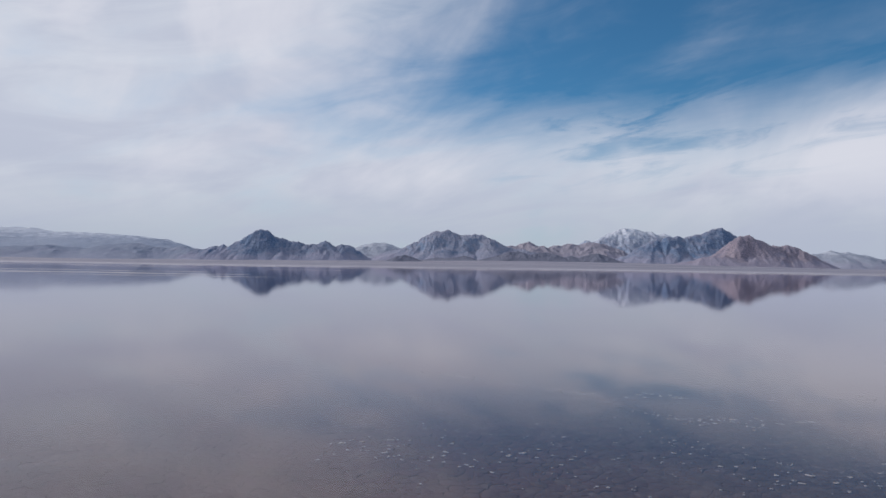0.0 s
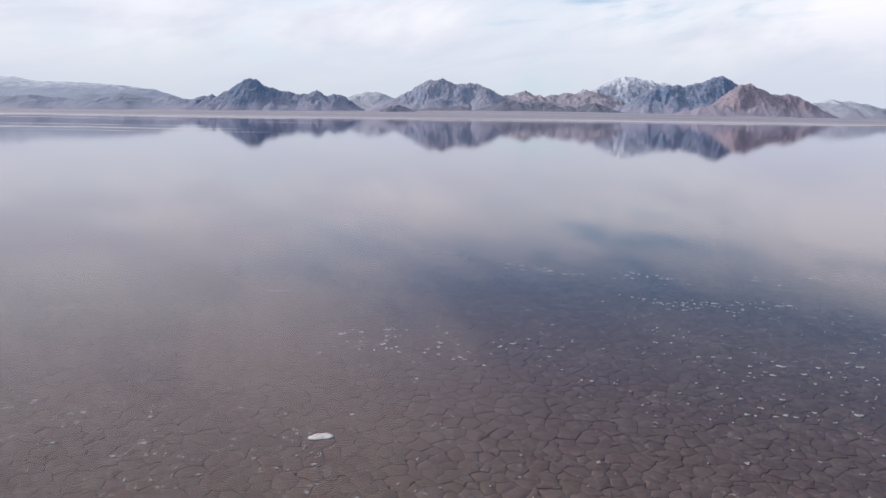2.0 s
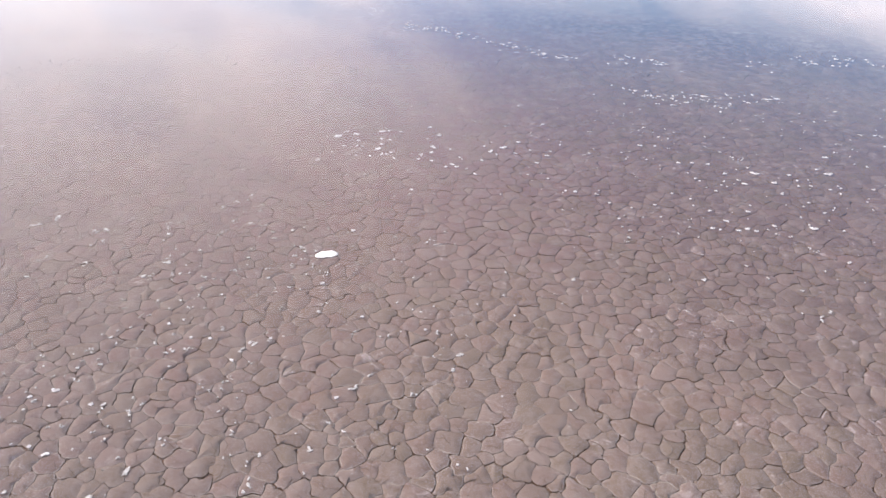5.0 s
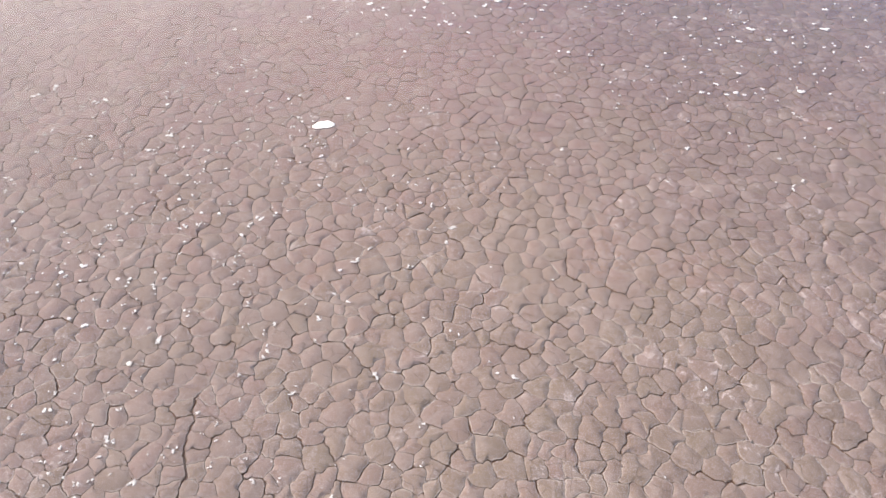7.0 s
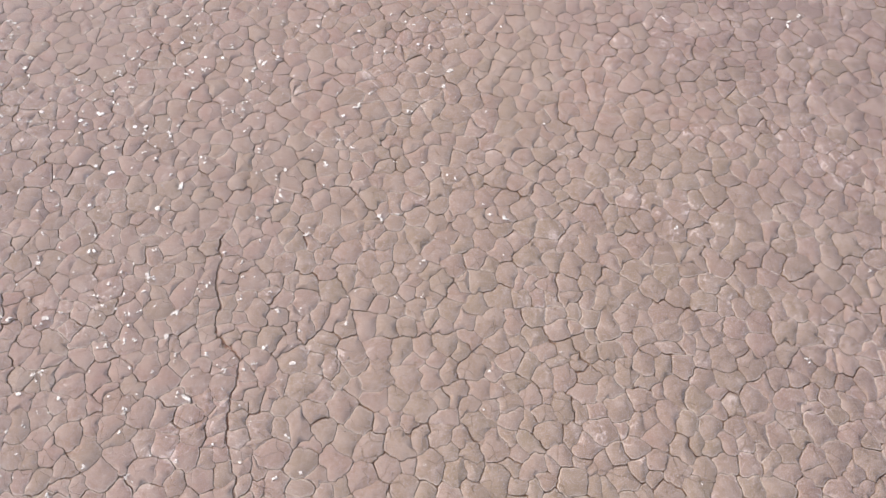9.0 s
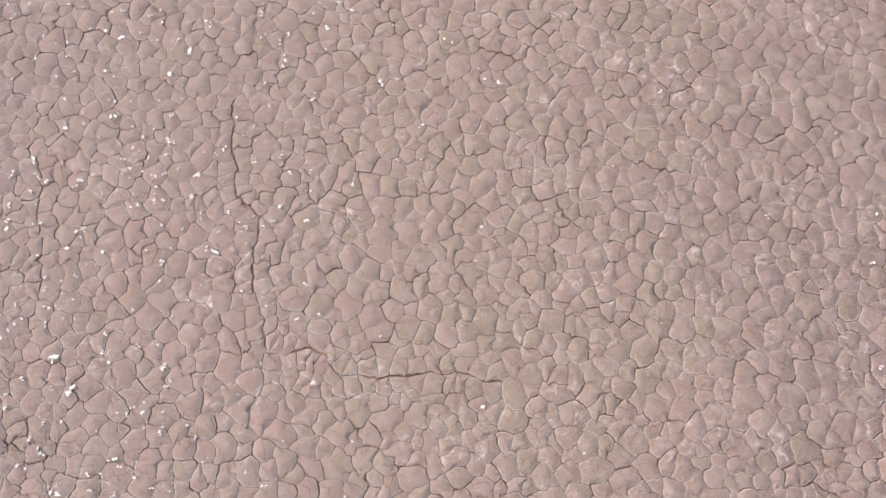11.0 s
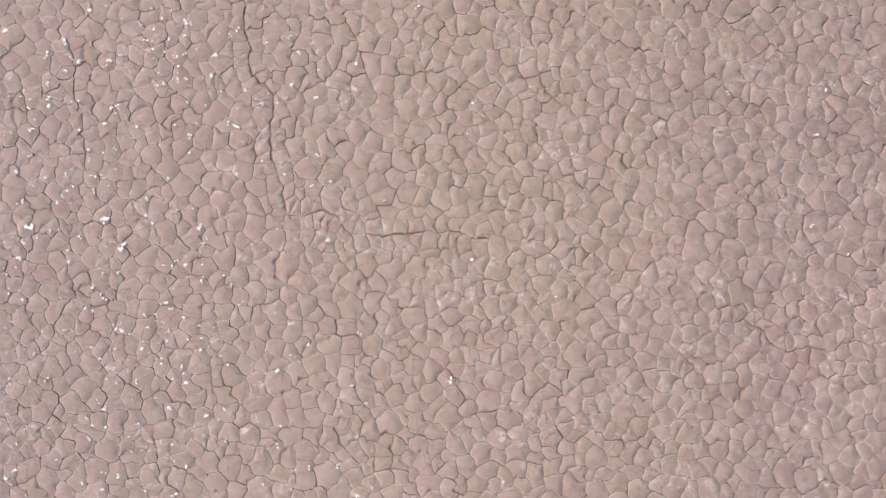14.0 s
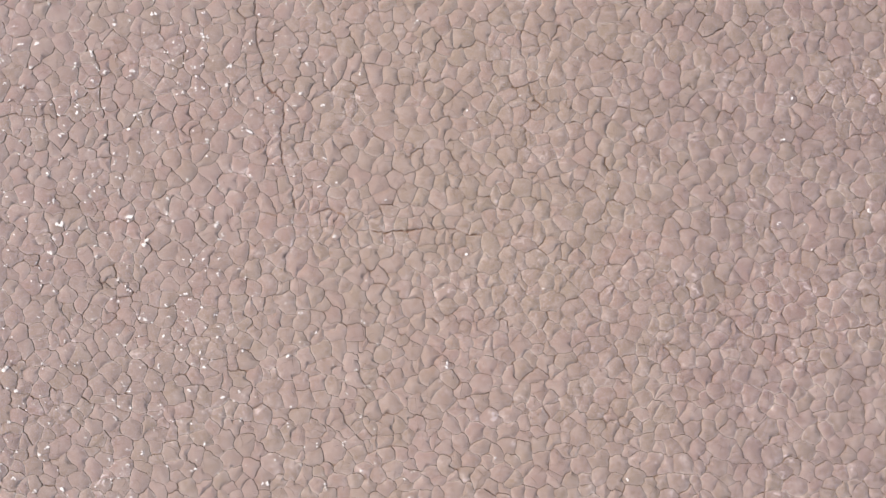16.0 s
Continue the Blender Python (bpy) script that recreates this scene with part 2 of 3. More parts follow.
def rock_material(name, dark, light, snow_from, snow_to, snow_amount, talus=0.55):
    """Bare desert rock with gullies and talus, haze mixed into its dark and light; snow above the given heights."""
    m, n = material(name)
    geo = n.add("ShaderNodeNewGeometry")
    where = geo.outputs["Position"]
    mass = n.noise(where, 0.006, 6, 0.62, 0.6)
    seam = n.noise(n.stretch(where, (0.03, 0.03, 0.008)), 1.0, 6, 0.7, 0.8)
    color = n.mix(n.span(mass, 0.38, 0.62), dark, light)
    color = n.mix(n.math("MULTIPLY", n.span(seam, 0.5, 0.66), 0.5), color, tuple(min(1.0, c * 1.22) for c in light))
    color = n.mix(n.math("MULTIPLY", n.span(seam, 0.46, 0.34), 0.6), color, tuple(c * 0.78 for c in dark))
    crag = n.noise(n.stretch(where, (0.09, 0.09, 0.05)), 1.0, 4, 0.7, 0.6)
    color = n.mix(n.math("MULTIPLY", n.span(crag, 0.50, 0.36), 0.45), color, tuple(c * 0.78 for c in dark))
    color = n.mix(n.math("MULTIPLY", n.span(crag, 0.54, 0.68), 0.35), color, tuple(min(1.0, c * 1.25) for c in light))
    chip = n.noise(n.stretch(where, (0.16, 0.16, 0.11)), 1.0, 4, 0.75, 0.4)
    color = n.mix(n.math("MULTIPLY", n.span(chip, 0.52, 0.40), 0.6), color, tuple(c * 0.62 for c in dark))
    color = n.mix(n.math("MULTIPLY", n.span(chip, 0.52, 0.64), 0.5), color, tuple(min(1.0, c * 1.3) for c in light))
    # dust lies on the gentler slopes
    slope = n.add("ShaderNodeSeparateXYZ", None, i0=geo.outputs["Normal"]).outputs[2]
    dust = n.span(n.math("ADD", slope, n.math("MULTIPLY", n.math("SUBTRACT", crag, 0.5), 0.5)), 0.62, 0.90)
    color = n.mix(n.math("MULTIPLY", dust, 0.5), color, tuple(0.5 * c + 0.5 * d for c, d in zip(light, (0.42, 0.35, 0.38))))
    # fans of pale talus at the foot
    sep = n.add("ShaderNodeSeparateXYZ", None, i0=where)
    fan = n.noise(n.stretch(where, (0.012, 0.012, 0.004)), 1.0, 5, 0.65, 0.4)
    foot = n.span(n.math("ADD", sep.outputs[2], n.math("MULTIPLY", n.math("SUBTRACT", fan, 0.5), 190.0)), 62.0, 22.0)
    color = n.mix(n.math("MULTIPLY", foot, talus), color, (0.355, 0.34, 0.425))
    if snow_amount > 0:
        patchy = n.noise(n.stretch(where, (0.02, 0.02, 0.02)), 1.0, 6, 0.7, 0.6)
        line = n.span(n.math("ADD", sep.outputs[2], n.math("MULTIPLY", n.math("SUBTRACT", patchy, 0.5), (snow_to - snow_from) * 3.0)), snow_from, snow_to)
        color = n.mix(n.math("MULTIPLY", line, snow_amount), color, (0.80, 0.82, 0.86))
    bump = n.add("ShaderNodeBump", None, Strength=0.8, Distance=7.0, Height=n.math("ADD", mass, n.math("ADD", n.math("MULTIPLY", seam, 0.6), n.math("ADD", n.math("MULTIPLY", crag, 0.7), n.math("MULTIPLY", chip, 0.6)))))
    finish(n, color, 0.9, bump.outputs[0], 0.1)
    return m


MUD_PIECE = mud_plate_material("mud_plate", False)
MUD_JOINED = mud_plate_material("mud_plate_spread", True)
RIM_PIECE = mud_plate_material("mud_rim", False, True)
RIM_JOINED = mud_plate_material("mud_rim_spread", True, True)
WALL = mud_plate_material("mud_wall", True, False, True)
BED, WATER, SALT, PLAIN = lake_bed_material(), water_material(), salt_material("salt_crust", (0.21, 0.193, 0.192), (0.37, 0.348, 0.345)), plain_material()
SALT_THICK = salt_material("thick_salt_crust", (0.26, 0.241, 0.248), (0.42, 0.396, 0.405))
SALT_BAR = salt_material("bright_salt", (0.42, 0.385, 0.375), (0.64, 0.60, 0.59))


# ------------------------------------------------------------------ large structure
def mesh_from(name, verts, faces, mat, smooth=True):
    me = bpy.data.meshes.new(name)
    me.from_pydata(verts, [], faces)
    me.materials.append(mat)
    if smooth is True:
        me.polygons.foreach_set("use_smooth", [True] * len(me.polygons))
    me.update()
    return me


def part(name, me, parent, label="", at=(0, 0, 0)):
    ob = new(name, me)
    ob.parent = parent
    ob.location = at
    return tagged(ob, label)


def polar_sheet(radii, turns, height):
    """A round sheet of rings about the origin; height(x, y) gives z."""
    verts, faces = [(0.0, 0.0, height(0, 0))], []
    for r in radii:
        for k in range(turns):
            a = 2 * math.pi * k / turns
            x, y = r * math.sin(a), r * math.cos(a)
            verts.append((x, y, height(x, y)))
    for k in range(turns):
        faces.append((0, 1 + (k + 1) % turns, 1 + k))
    for i in range(len(radii) - 1):
        a, b = 1 + i * turns, 1 + (i + 1) * turns
        for k in range(turns):
            j = (k + 1) % turns
            faces.append((a + k, a + j, b + j, b + k))
    return verts, faces


BED_LEVEL, WATER_LEVEL = -0.038, 0.012
ground = tagged(new("ground", mesh_from("ground", *polar_sheet((30, 120, 500, 2000, 4930), 96, lambda x, y: BED_LEVEL), BED)),
                "wet pinkish brown silt lake bed under shallow water", "lake bed", kind="structure")


def shore(a):
    """How far the water reaches, by the bearing a in radians."""
    return 610 + 90 * noise.noise((a * 2.2, 0.3, 0)) + 40 * noise.noise((a * 9.0, 1.3, 0)) + 16 * noise.noise((a * 37.0, 2.3, 0))


def make_water():
    verts, faces = [(0.0, 0.0, WATER_LEVEL)], []
    turns = 720
    for k in range(turns):
        a = 2 * math.pi * k / turns
        wrap = a if a < math.pi else a - 2 * math.pi
        r = shore(wrap) * (1 if abs(wrap) < 1.0 else 1 + min(1.0, abs(wrap) - 1.0) * 5)
        verts.append((r * math.sin(a), r * math.cos(a), WATER_LEVEL))
    for k in range(turns):
        faces.append((0, 1 + (k + 1) % turns, 1 + k))
    return tagged(new("water", mesh_from("water", verts, faces, WATER, False)),
                  "still shallow mirror-like sheet of water over the lake bed", "water", kind="structure")


make_water()


def plain_height(x, y):
    d = max(0.0, y - 1500.0)
    fan = 0.25 + 0.75 * math.exp(-((x - 420.0) / 850.0) ** 2)
    return 0.006 + d * 0.0165 * fan + max(0.0, y - 500) * 0.00004 + (3.0 * noise.noise((x * 0.003, y * 0.004, 0)) * min(1.0, d / 800.0))


def make_plain():
    verts, faces = [], []
    cols, rows = 160, 60
    for j in range(rows + 1):
        y = 500 + (4150 - 500) * (j / rows) ** 1.6
        for i in range(cols + 1):
            x = (i / cols * 2 - 1) * (420 + y * 0.62)
            verts.append((x, y, plain_height(x, y)))
    w = cols + 1
    for j in range(rows):
        for i in range(cols):
            k = j * w + i
            faces.append((k, k + 1, k + w + 1, k + w))
    return tagged(new("plain", mesh_from("plain", verts, faces, PLAIN)), "bare pale salt and silt plain below the mountains", "plain", kind="structure")


make_plain()

# ------------------------------------------------------------------ mountains
FOCAL = 1231.0


def mountain(name, label, depth, peaks, mat, span, thick=0.8, rough=1.0, seed=0.0, parent=None):
    """A ridge of cone-like peaks. peaks: (sideways, height, steepness) in thousandths of depth, the height above eye level."""
    unit = depth / FOCAL
    cols = int((span[1] - span[0]) / 1.25)
    rows = 64
    half = max(p[1] / p[2] for p in peaks) * unit * thick + 30
    wide = [(px * unit, ph * unit + 3.3, ph / ps * unit * 1.06, (noise.noise((px, seed, 5.0))) * half * 0.25) for px, ph, ps in peaks]
    verts, faces = [], []
    for j in range(rows + 1):
        v = (j / rows * 2 - 1) * half
        for i in range(cols + 1):
            x = (span[0] + (span[1] - span[0]) * i / cols) * unit
            base = plain_height(x, depth + v) - 1.0
            bend = 26 * unit / 3.0 * noise.noise((x * 0.012, v * 0.012, seed + 3.0))
            best = 0.0
            power = 0.0
            for cx, ch, cr, cv in wide:
                dx, dv = x + bend * min(1.0, abs(v - cv) / 60.0) - cx, (v - cv) / thick
                d = math.hypot(dx, dv)
                if d > cr * 1.5:
                    continue
                co, si = (dx / d, dv / d) if d > 0.01 else (1.0, 0.0)
                spur = 0.46 * noise.noise((co * 1.3 + cx, si * 1.3, seed + 21)) + 0.13 * noise.noise((co * 3.4 + cx, si * 3.4, seed + 23))
                r = d / (cr * (1.0 + rough * spur * abs(si) * min(1.0, d / 25.0)))
                if r < 1.0:
                    power += max(0.0, (ch - base) * (1.025 - math.sqrt(r * r + 0.0012)) ** 1.1) ** 14
            best = power ** (1 / 14)
            top = max(ch for _, ch, _, _ in wide)
            rim = min(1.0, (1.0 - abs(v) / half) * 5.0, i * 0.08, (cols - i) * 0.08)
            best = best * rim * rim * (3 - 2 * rim) - (1.0 - rim) * 3.0
            if best > 0:
                wx, wv = x + 30 * noise.noise((x * 0.01, v * 0.01, seed + 5)), v + 30 * noise.noise((x * 0.01, v * 0.01, seed + 6))
                ridge = 0.0
                for often, much in ((0.0075, 1.5), (0.018, 0.9), (0.042, 0.46), (0.095, 0.24)):
                    ridge += much * (0.62 - abs(noise.noise((wx * often, wv * often * 0.8, seed + often * 900))) * 2.0)
                body = min(1.0, best / (0.35 * top))
                best += rough * (ridge - 0.9) * 0.060 * top * body * (1.0 - 0.75 * min(1.0, max(0.0, best / top - 0.55) / 0.3))
                best += rough * 0.022 * top * noise.noise((x * 0.075, v * 0.075, seed + 2)) * body + rough * 0.012 * top * noise.noise((x * 0.17, v * 0.17, seed + 4)) * body
            verts.append((x, depth + v, base + best if best > 0 else base - 2.0))
    w = cols + 1
    for j in range(rows):
        for i in range(cols):
            k = j * w + i
            faces.append((k, k + 1, k + w + 1, k + w))
    me = mesh_from(name, verts, faces, mat)
    if parent:
        return part(name, me, parent, label)
    return tagged(new(name, me), label, "rock" if name == "rock_outcrop" else "mountain", "outcrops on the plain" if name == "rock_outcrop" else "mountains along the far shore")


# Haze of distance and blue of shaded slopes are mixed into these rock colours.
ROCK_GREY = rock_material("hazed_grey_rock", (0.195, 0.265, 0.380), (0.345, 0.365, 0.450), 0, 1, 0)
ROCK_PINK = rock_material("hazed_pink_rock", (0.235, 0.22, 0.285), (0.385, 0.32, 0.352), 0, 1, 0)
ROCK_LILAC = rock_material("hazed_lilac_rock", (0.25, 0.26, 0.33), (0.37, 0.345, 0.39), 0, 1, 0)
ROCK_DARK = rock_material("hazed_dark_rock", (0.125, 0.200, 0.325), (0.240, 0.285, 0.385), 0, 1, 0)
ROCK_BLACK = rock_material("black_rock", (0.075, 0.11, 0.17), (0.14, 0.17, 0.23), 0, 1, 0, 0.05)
ROCK_SNOW = rock_material("hazed_snowy_rock", (0.24, 0.31, 0.43), (0.37, 0.42, 0.52), 120, 225, 0.7)
ROCK_HILL = rock_material("hazed_snow_dusted_rock", (0.27, 0.335, 0.42), (0.38, 0.43, 0.50), 60, 140, 0.42)
ROCK_FAR = rock_material("hazed_far_rock", (0.29, 0.375, 0.50), (0.38, 0.455, 0.555), 105, 175, 0.6, 0.3)
ROCK_HAZE_BLUE = rock_material("haze_blue_rock", (0.18, 0.26, 0.37), (0.28, 0.34, 0.43), 0, 1, 0, 0.3)

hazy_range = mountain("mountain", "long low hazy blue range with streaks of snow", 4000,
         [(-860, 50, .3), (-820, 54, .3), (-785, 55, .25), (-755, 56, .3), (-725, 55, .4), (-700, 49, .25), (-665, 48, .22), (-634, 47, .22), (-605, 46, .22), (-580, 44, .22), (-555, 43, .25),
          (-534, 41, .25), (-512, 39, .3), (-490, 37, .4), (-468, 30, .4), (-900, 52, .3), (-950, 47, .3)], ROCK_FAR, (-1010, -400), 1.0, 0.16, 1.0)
mountain("foothills", "dark foothills, blue with haze", 3500,
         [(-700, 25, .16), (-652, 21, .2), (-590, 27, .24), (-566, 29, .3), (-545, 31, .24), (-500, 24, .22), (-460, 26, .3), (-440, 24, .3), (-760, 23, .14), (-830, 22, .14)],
         ROCK_HAZE_BLUE, (-900, -380), 0.9, 0.9, 12.0, hazy_range)
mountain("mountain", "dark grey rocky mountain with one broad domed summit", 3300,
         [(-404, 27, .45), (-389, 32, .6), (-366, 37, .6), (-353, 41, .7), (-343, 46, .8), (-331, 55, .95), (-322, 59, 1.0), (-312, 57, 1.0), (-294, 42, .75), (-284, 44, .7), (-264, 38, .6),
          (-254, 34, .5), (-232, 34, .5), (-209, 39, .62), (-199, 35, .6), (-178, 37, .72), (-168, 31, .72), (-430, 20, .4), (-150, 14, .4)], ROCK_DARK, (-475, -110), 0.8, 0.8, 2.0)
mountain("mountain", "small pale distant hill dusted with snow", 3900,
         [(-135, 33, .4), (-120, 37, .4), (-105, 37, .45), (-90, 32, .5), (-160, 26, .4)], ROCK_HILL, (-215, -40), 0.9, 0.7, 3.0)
mountain("mountain", "small dark rocky knoll standing on the plain", 2500,
         [(-80, 14, .6), (-68, 17, .65), (-56, 12, .5)], ROCK_BLACK, (-112, -22), 0.8, 1.0, 4.0)
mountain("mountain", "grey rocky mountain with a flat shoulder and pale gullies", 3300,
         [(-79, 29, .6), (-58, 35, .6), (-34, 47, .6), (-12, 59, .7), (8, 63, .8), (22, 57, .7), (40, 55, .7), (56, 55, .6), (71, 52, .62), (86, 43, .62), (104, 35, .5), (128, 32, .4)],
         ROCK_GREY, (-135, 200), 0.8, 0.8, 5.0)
mountain("mountain", "low broken line of brown hills on the plain", 3500,
         [(116, 35, .45), (150, 42, .5), (176, 38, .5), (200, 38, .5), (226, 41, .5), (250, 42, .5), (262, 45, .5), (285, 40, .5), (300, 30, .5)], ROCK_LILAC, (60, 350), 0.9, 1.0, 6.0)
for bumps, seed in (([(118, 24, .45), (132, 26, .5), (146, 21, .45)], 7.0), ([(170, 23, .45), (184, 24, .5), (198, 19, .4)], 17.0), ([(214, 16, .4), (228, 19, .45), (246, 14, .4)], 27.0),
                    ([(262, 22, .5), (276, 24, .5)], 37.0), ([(20, 14, .35), (36, 16, .4), (-8, 13, .35)], 47.0)):
    mountain("rock_outcrop", "small dark outcrop of rock on the plain", 2900, bumps, ROCK_BLACK, (bumps[0][0] - 75, bumps[-1][0] + 75), 0.8, 1.0, seed)
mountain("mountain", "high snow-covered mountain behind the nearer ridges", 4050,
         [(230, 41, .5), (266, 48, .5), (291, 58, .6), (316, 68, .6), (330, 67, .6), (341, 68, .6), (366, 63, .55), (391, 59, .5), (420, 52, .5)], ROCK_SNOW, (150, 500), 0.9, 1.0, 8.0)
mountain("mountain", "dark craggy mountain with a sharp summit, blue with haze", 3200,
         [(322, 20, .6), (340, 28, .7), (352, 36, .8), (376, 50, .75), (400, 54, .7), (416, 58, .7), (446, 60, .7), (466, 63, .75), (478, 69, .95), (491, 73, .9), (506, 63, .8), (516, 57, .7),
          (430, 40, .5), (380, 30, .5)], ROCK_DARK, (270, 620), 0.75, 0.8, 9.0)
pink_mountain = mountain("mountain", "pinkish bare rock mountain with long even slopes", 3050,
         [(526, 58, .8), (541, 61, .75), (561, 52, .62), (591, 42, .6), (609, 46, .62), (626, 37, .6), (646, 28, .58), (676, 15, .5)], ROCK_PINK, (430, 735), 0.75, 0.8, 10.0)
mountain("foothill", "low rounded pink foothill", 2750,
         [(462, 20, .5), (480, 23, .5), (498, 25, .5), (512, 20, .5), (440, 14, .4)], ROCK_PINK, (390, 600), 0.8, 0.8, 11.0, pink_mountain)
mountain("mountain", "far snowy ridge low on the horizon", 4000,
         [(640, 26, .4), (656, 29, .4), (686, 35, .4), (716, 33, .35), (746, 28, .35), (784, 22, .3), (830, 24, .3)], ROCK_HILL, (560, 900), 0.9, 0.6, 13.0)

# ------------------------------------------------------------------ salt
rng = random.Random(11)


def flake(rx, ry, turn, points, rise, ragged=1.0, lobes=()):
    """A thin lump of salt crust with a ragged outline, rising through the water."""
    phase = rng.random() * 99
    rings = []
    for scale, z in ((0.9, 0.004), (1.0, WATER_LEVEL + 0.0006), (0.78, WATER_LEVEL + rise * 0.85), (0.3, WATER_LEVEL + rise)):
        ring = []
        for k in range(points):
            a = 2 * math.pi * k / points
            r = 1.0 + ragged * 0.5 * noise.noise((math.cos(a) * 1.6 + phase, math.sin(a) * 1.6, 0)) + ragged * 0.38 * noise.noise((math.cos(a) * 4 + phase, math.sin(a) * 4, 3))
            x, y = rx * r * math.cos(a) * scale, ry * r * math.sin(a) * scale
            if lobes:     # the outline of a few rounded lobes grown together
                far = 0.02
                for lx, ly, lr in lobes:
                    along, off = lx * math.cos(a) + ly * math.sin(a), lx * math.sin(a) - ly * math.cos(a)
                    if abs(off) < lr:
                        far = max(far, along + math.sqrt(lr * lr - off * off))
                x, y = far * (0.88 + 0.12 * r) * math.cos(a) * scale, far * (0.88 + 0.12 * r) * math.sin(a) * scale
            ring.append((x * math.cos(turn) - y * math.sin(turn), x * math.sin(turn) + y * math.cos(turn),
                         z + (rise * 0.22 * noise.noise((x * 30 + phase, y * 30, 1)) if scale < 0.9 else 0)))
        rings.append(ring)
    verts = [p for ring in rings for p in ring] + [(0, 0, WATER_LEVEL + rise)]
    faces = []
    for i in range(len(rings) - 1):
        for k in range(points):
            j = (k + 1) % points
            faces.append((i * points + k, i * points + j, (i + 1) * points + j, (i + 1) * points + k))
    last = (len(rings) - 1) * points
    for k in range(points):
        faces.append((last + k, last + (k + 1) % points, len(verts) - 1))
    return verts, faces


def salt_patch(x, y, size, lobes=()):
    big = size > 0.25
    if not lobes:     # two to four lobes in a row
        count = rng.choice((2, 3, 3, 4))
        lobes = [(size * (0.62 * (k + 0.5) / count - 0.31) + rng.gauss(0, 0.03 * size), rng.gauss(0, 0.13 * size), size * rng.uniform(0.13, 0.23)) for k in range(count)]
    verts, faces = flake(1.0, 1.0, 0.0, 40 if big else 26, 0.002 + 0.004 * size, 1.0, lobes)
    ob = new("salt_patch", mesh_from("salt_patch", verts, faces, SALT_BAR if size > 0.32 else SALT_THICK if y > 4 or big else SALT))
    ob.location = (x, y, 0)
    return tagged(ob, "large ragged white patch of salt crust in the shallow water" if big else "small ragged white flake of salt crust in the shallow water",
                  "salt crust", "salt patches on the lake bed")


AHEAD = [(-1.79, 12.8, 0.2), (-1.44, 12.92, 0.17), (-1.37, 12.57, 0.1), (-1.63, 12.33, 0.09), (-1.82, 12.03, 0.06), (-1.36, 11.89, 0.07), (-1.28, 12.3, 0.09), (-0.95, 13.04, 0.13),
         (-0.93, 12.68, 0.09), (-0.91, 12.41, 0.1), (-0.97, 12.18, 0.15), (-0.76, 12.62, 0.08), (-0.79, 13.08, 0.08), (-0.71, 12.03, 0.1), (-0.63, 11.76, 0.09), (-0.56, 13.05, 0.09),
         (0.04, 13.29, 0.09), (0.06, 12.05, 0.11), (0.12, 12.25, 0.09), (0.06, 11.66, 0.09), (-0.19, 11.74, 0.08), (0.32, 11.41, 0.09), (0.44, 11.52, 0.12), (0.53, 11.41, 0.13),
         (0.59, 11.82, 0.07), (0.84, 11.12, 0.1), (-0.29, 10.5, 0.08), (1.77, 12.56, 0.11), (1.45, 12.29, 0.18), (1.18, 12.09, 0.1), (1.09, 12.34, 0.07), (1.96, 12.17, 0.09),
         (2.25, 11.93, 0.12)]
FARTHER = [(2.02, 11.59, 0.09), (2.36, 10.49, 0.08), (2.52, 10.47, 0.12), (2.38, 13.48, 0.1), (3.83, 15.32, 0.09), (4.16, 12.43, 0.13), (4.44, 12.41, 0.11), (4.64, 12.86, 0.1),
           (4.66, 11.64, 0.14), (4.93, 11.64, 0.08), (4.78, 11.0, 0.09), (5.21, 11.59, 0.1), (4.18, 10.41, 0.06), (3.77, 9.99, 0.08), (4.44, 10.21, 0.08), (4.41, 9.98, 0.06),
           (4.63, 9.81, 0.12), (5.95, 11.19, 0.19), (5.59, 10.79, 0.13), (6.14, 10.83, 0.15), (6.54, 11.13, 0.12), (6.59, 10.92, 0.07), (6.52, 10.71, 0.08), (7.3, 11.2, 0.24),
           (7.02, 10.57, 0.09), (7.23, 10.63, 0.07), (5.02, 9.22, 0.11), (5.15, 9.14, 0.12), (4.58, 9.19, 0.07), (6.09, 9.24, 0.16), (5.49, 9.3, 0.08), (3.06, 9.53, 0.07),
           (3.36, 9.89, 0.06)]
ASIDE = [(3.85, 7.8, 0.15), (-2.31, 6.13, 0.1), (-1.45, 7.7, 0.1), (-3.25, 6.81, 0.1), (-2.9, 6.55, 0.1), (-2.67, 6.53, 0.08), (-4.12, 5.63, 0.14), (-3.65, 5.42, 0.1),
         (-1.02, 5.51, 0.1), (-0.85, 6.96, 0.11), (-1.93, 6.53, 0.08)]
BELOW = [(-0.04, 6.7, 0.08), (-4.89, 5.69, 0.12), (-4.36, 5.54, 0.12), (-4.16, 5.65, 0.08), (-3.14, 3.29, 0.1), (-4.03, 4.83, 0.1), (-3.82, 4.73, 0.13),
         (-5.57, 3.28, 0.14), (-4.19, 2.84, 0.17), (-1.44, 2.24, 0.12), (-3.16, 3.33, 0.09), (-4.28, 1.99, 0.1), (-3.85, 1.93, 0.09), (-3.54, -1.84, 0.12),
         (-3.05, -1.96, 0.12), (-6.21, -1.45, 0.2), (-6.06, -1.76, 0.13), (-3.31, -1.51, 0.1), (-3.1, -1.08, 0.09), (-2.08, -1.39, 0.1), (0.57, 0.0, 0.09),
         (-5.45, -3.22, 0.13), (-5.76, -2.71, 0.12)]
for x, y, size in AHEAD + FARTHER + ASIDE + BELOW:
    salt_patch(x, y, size if y > 8.2 else size * 0.7)
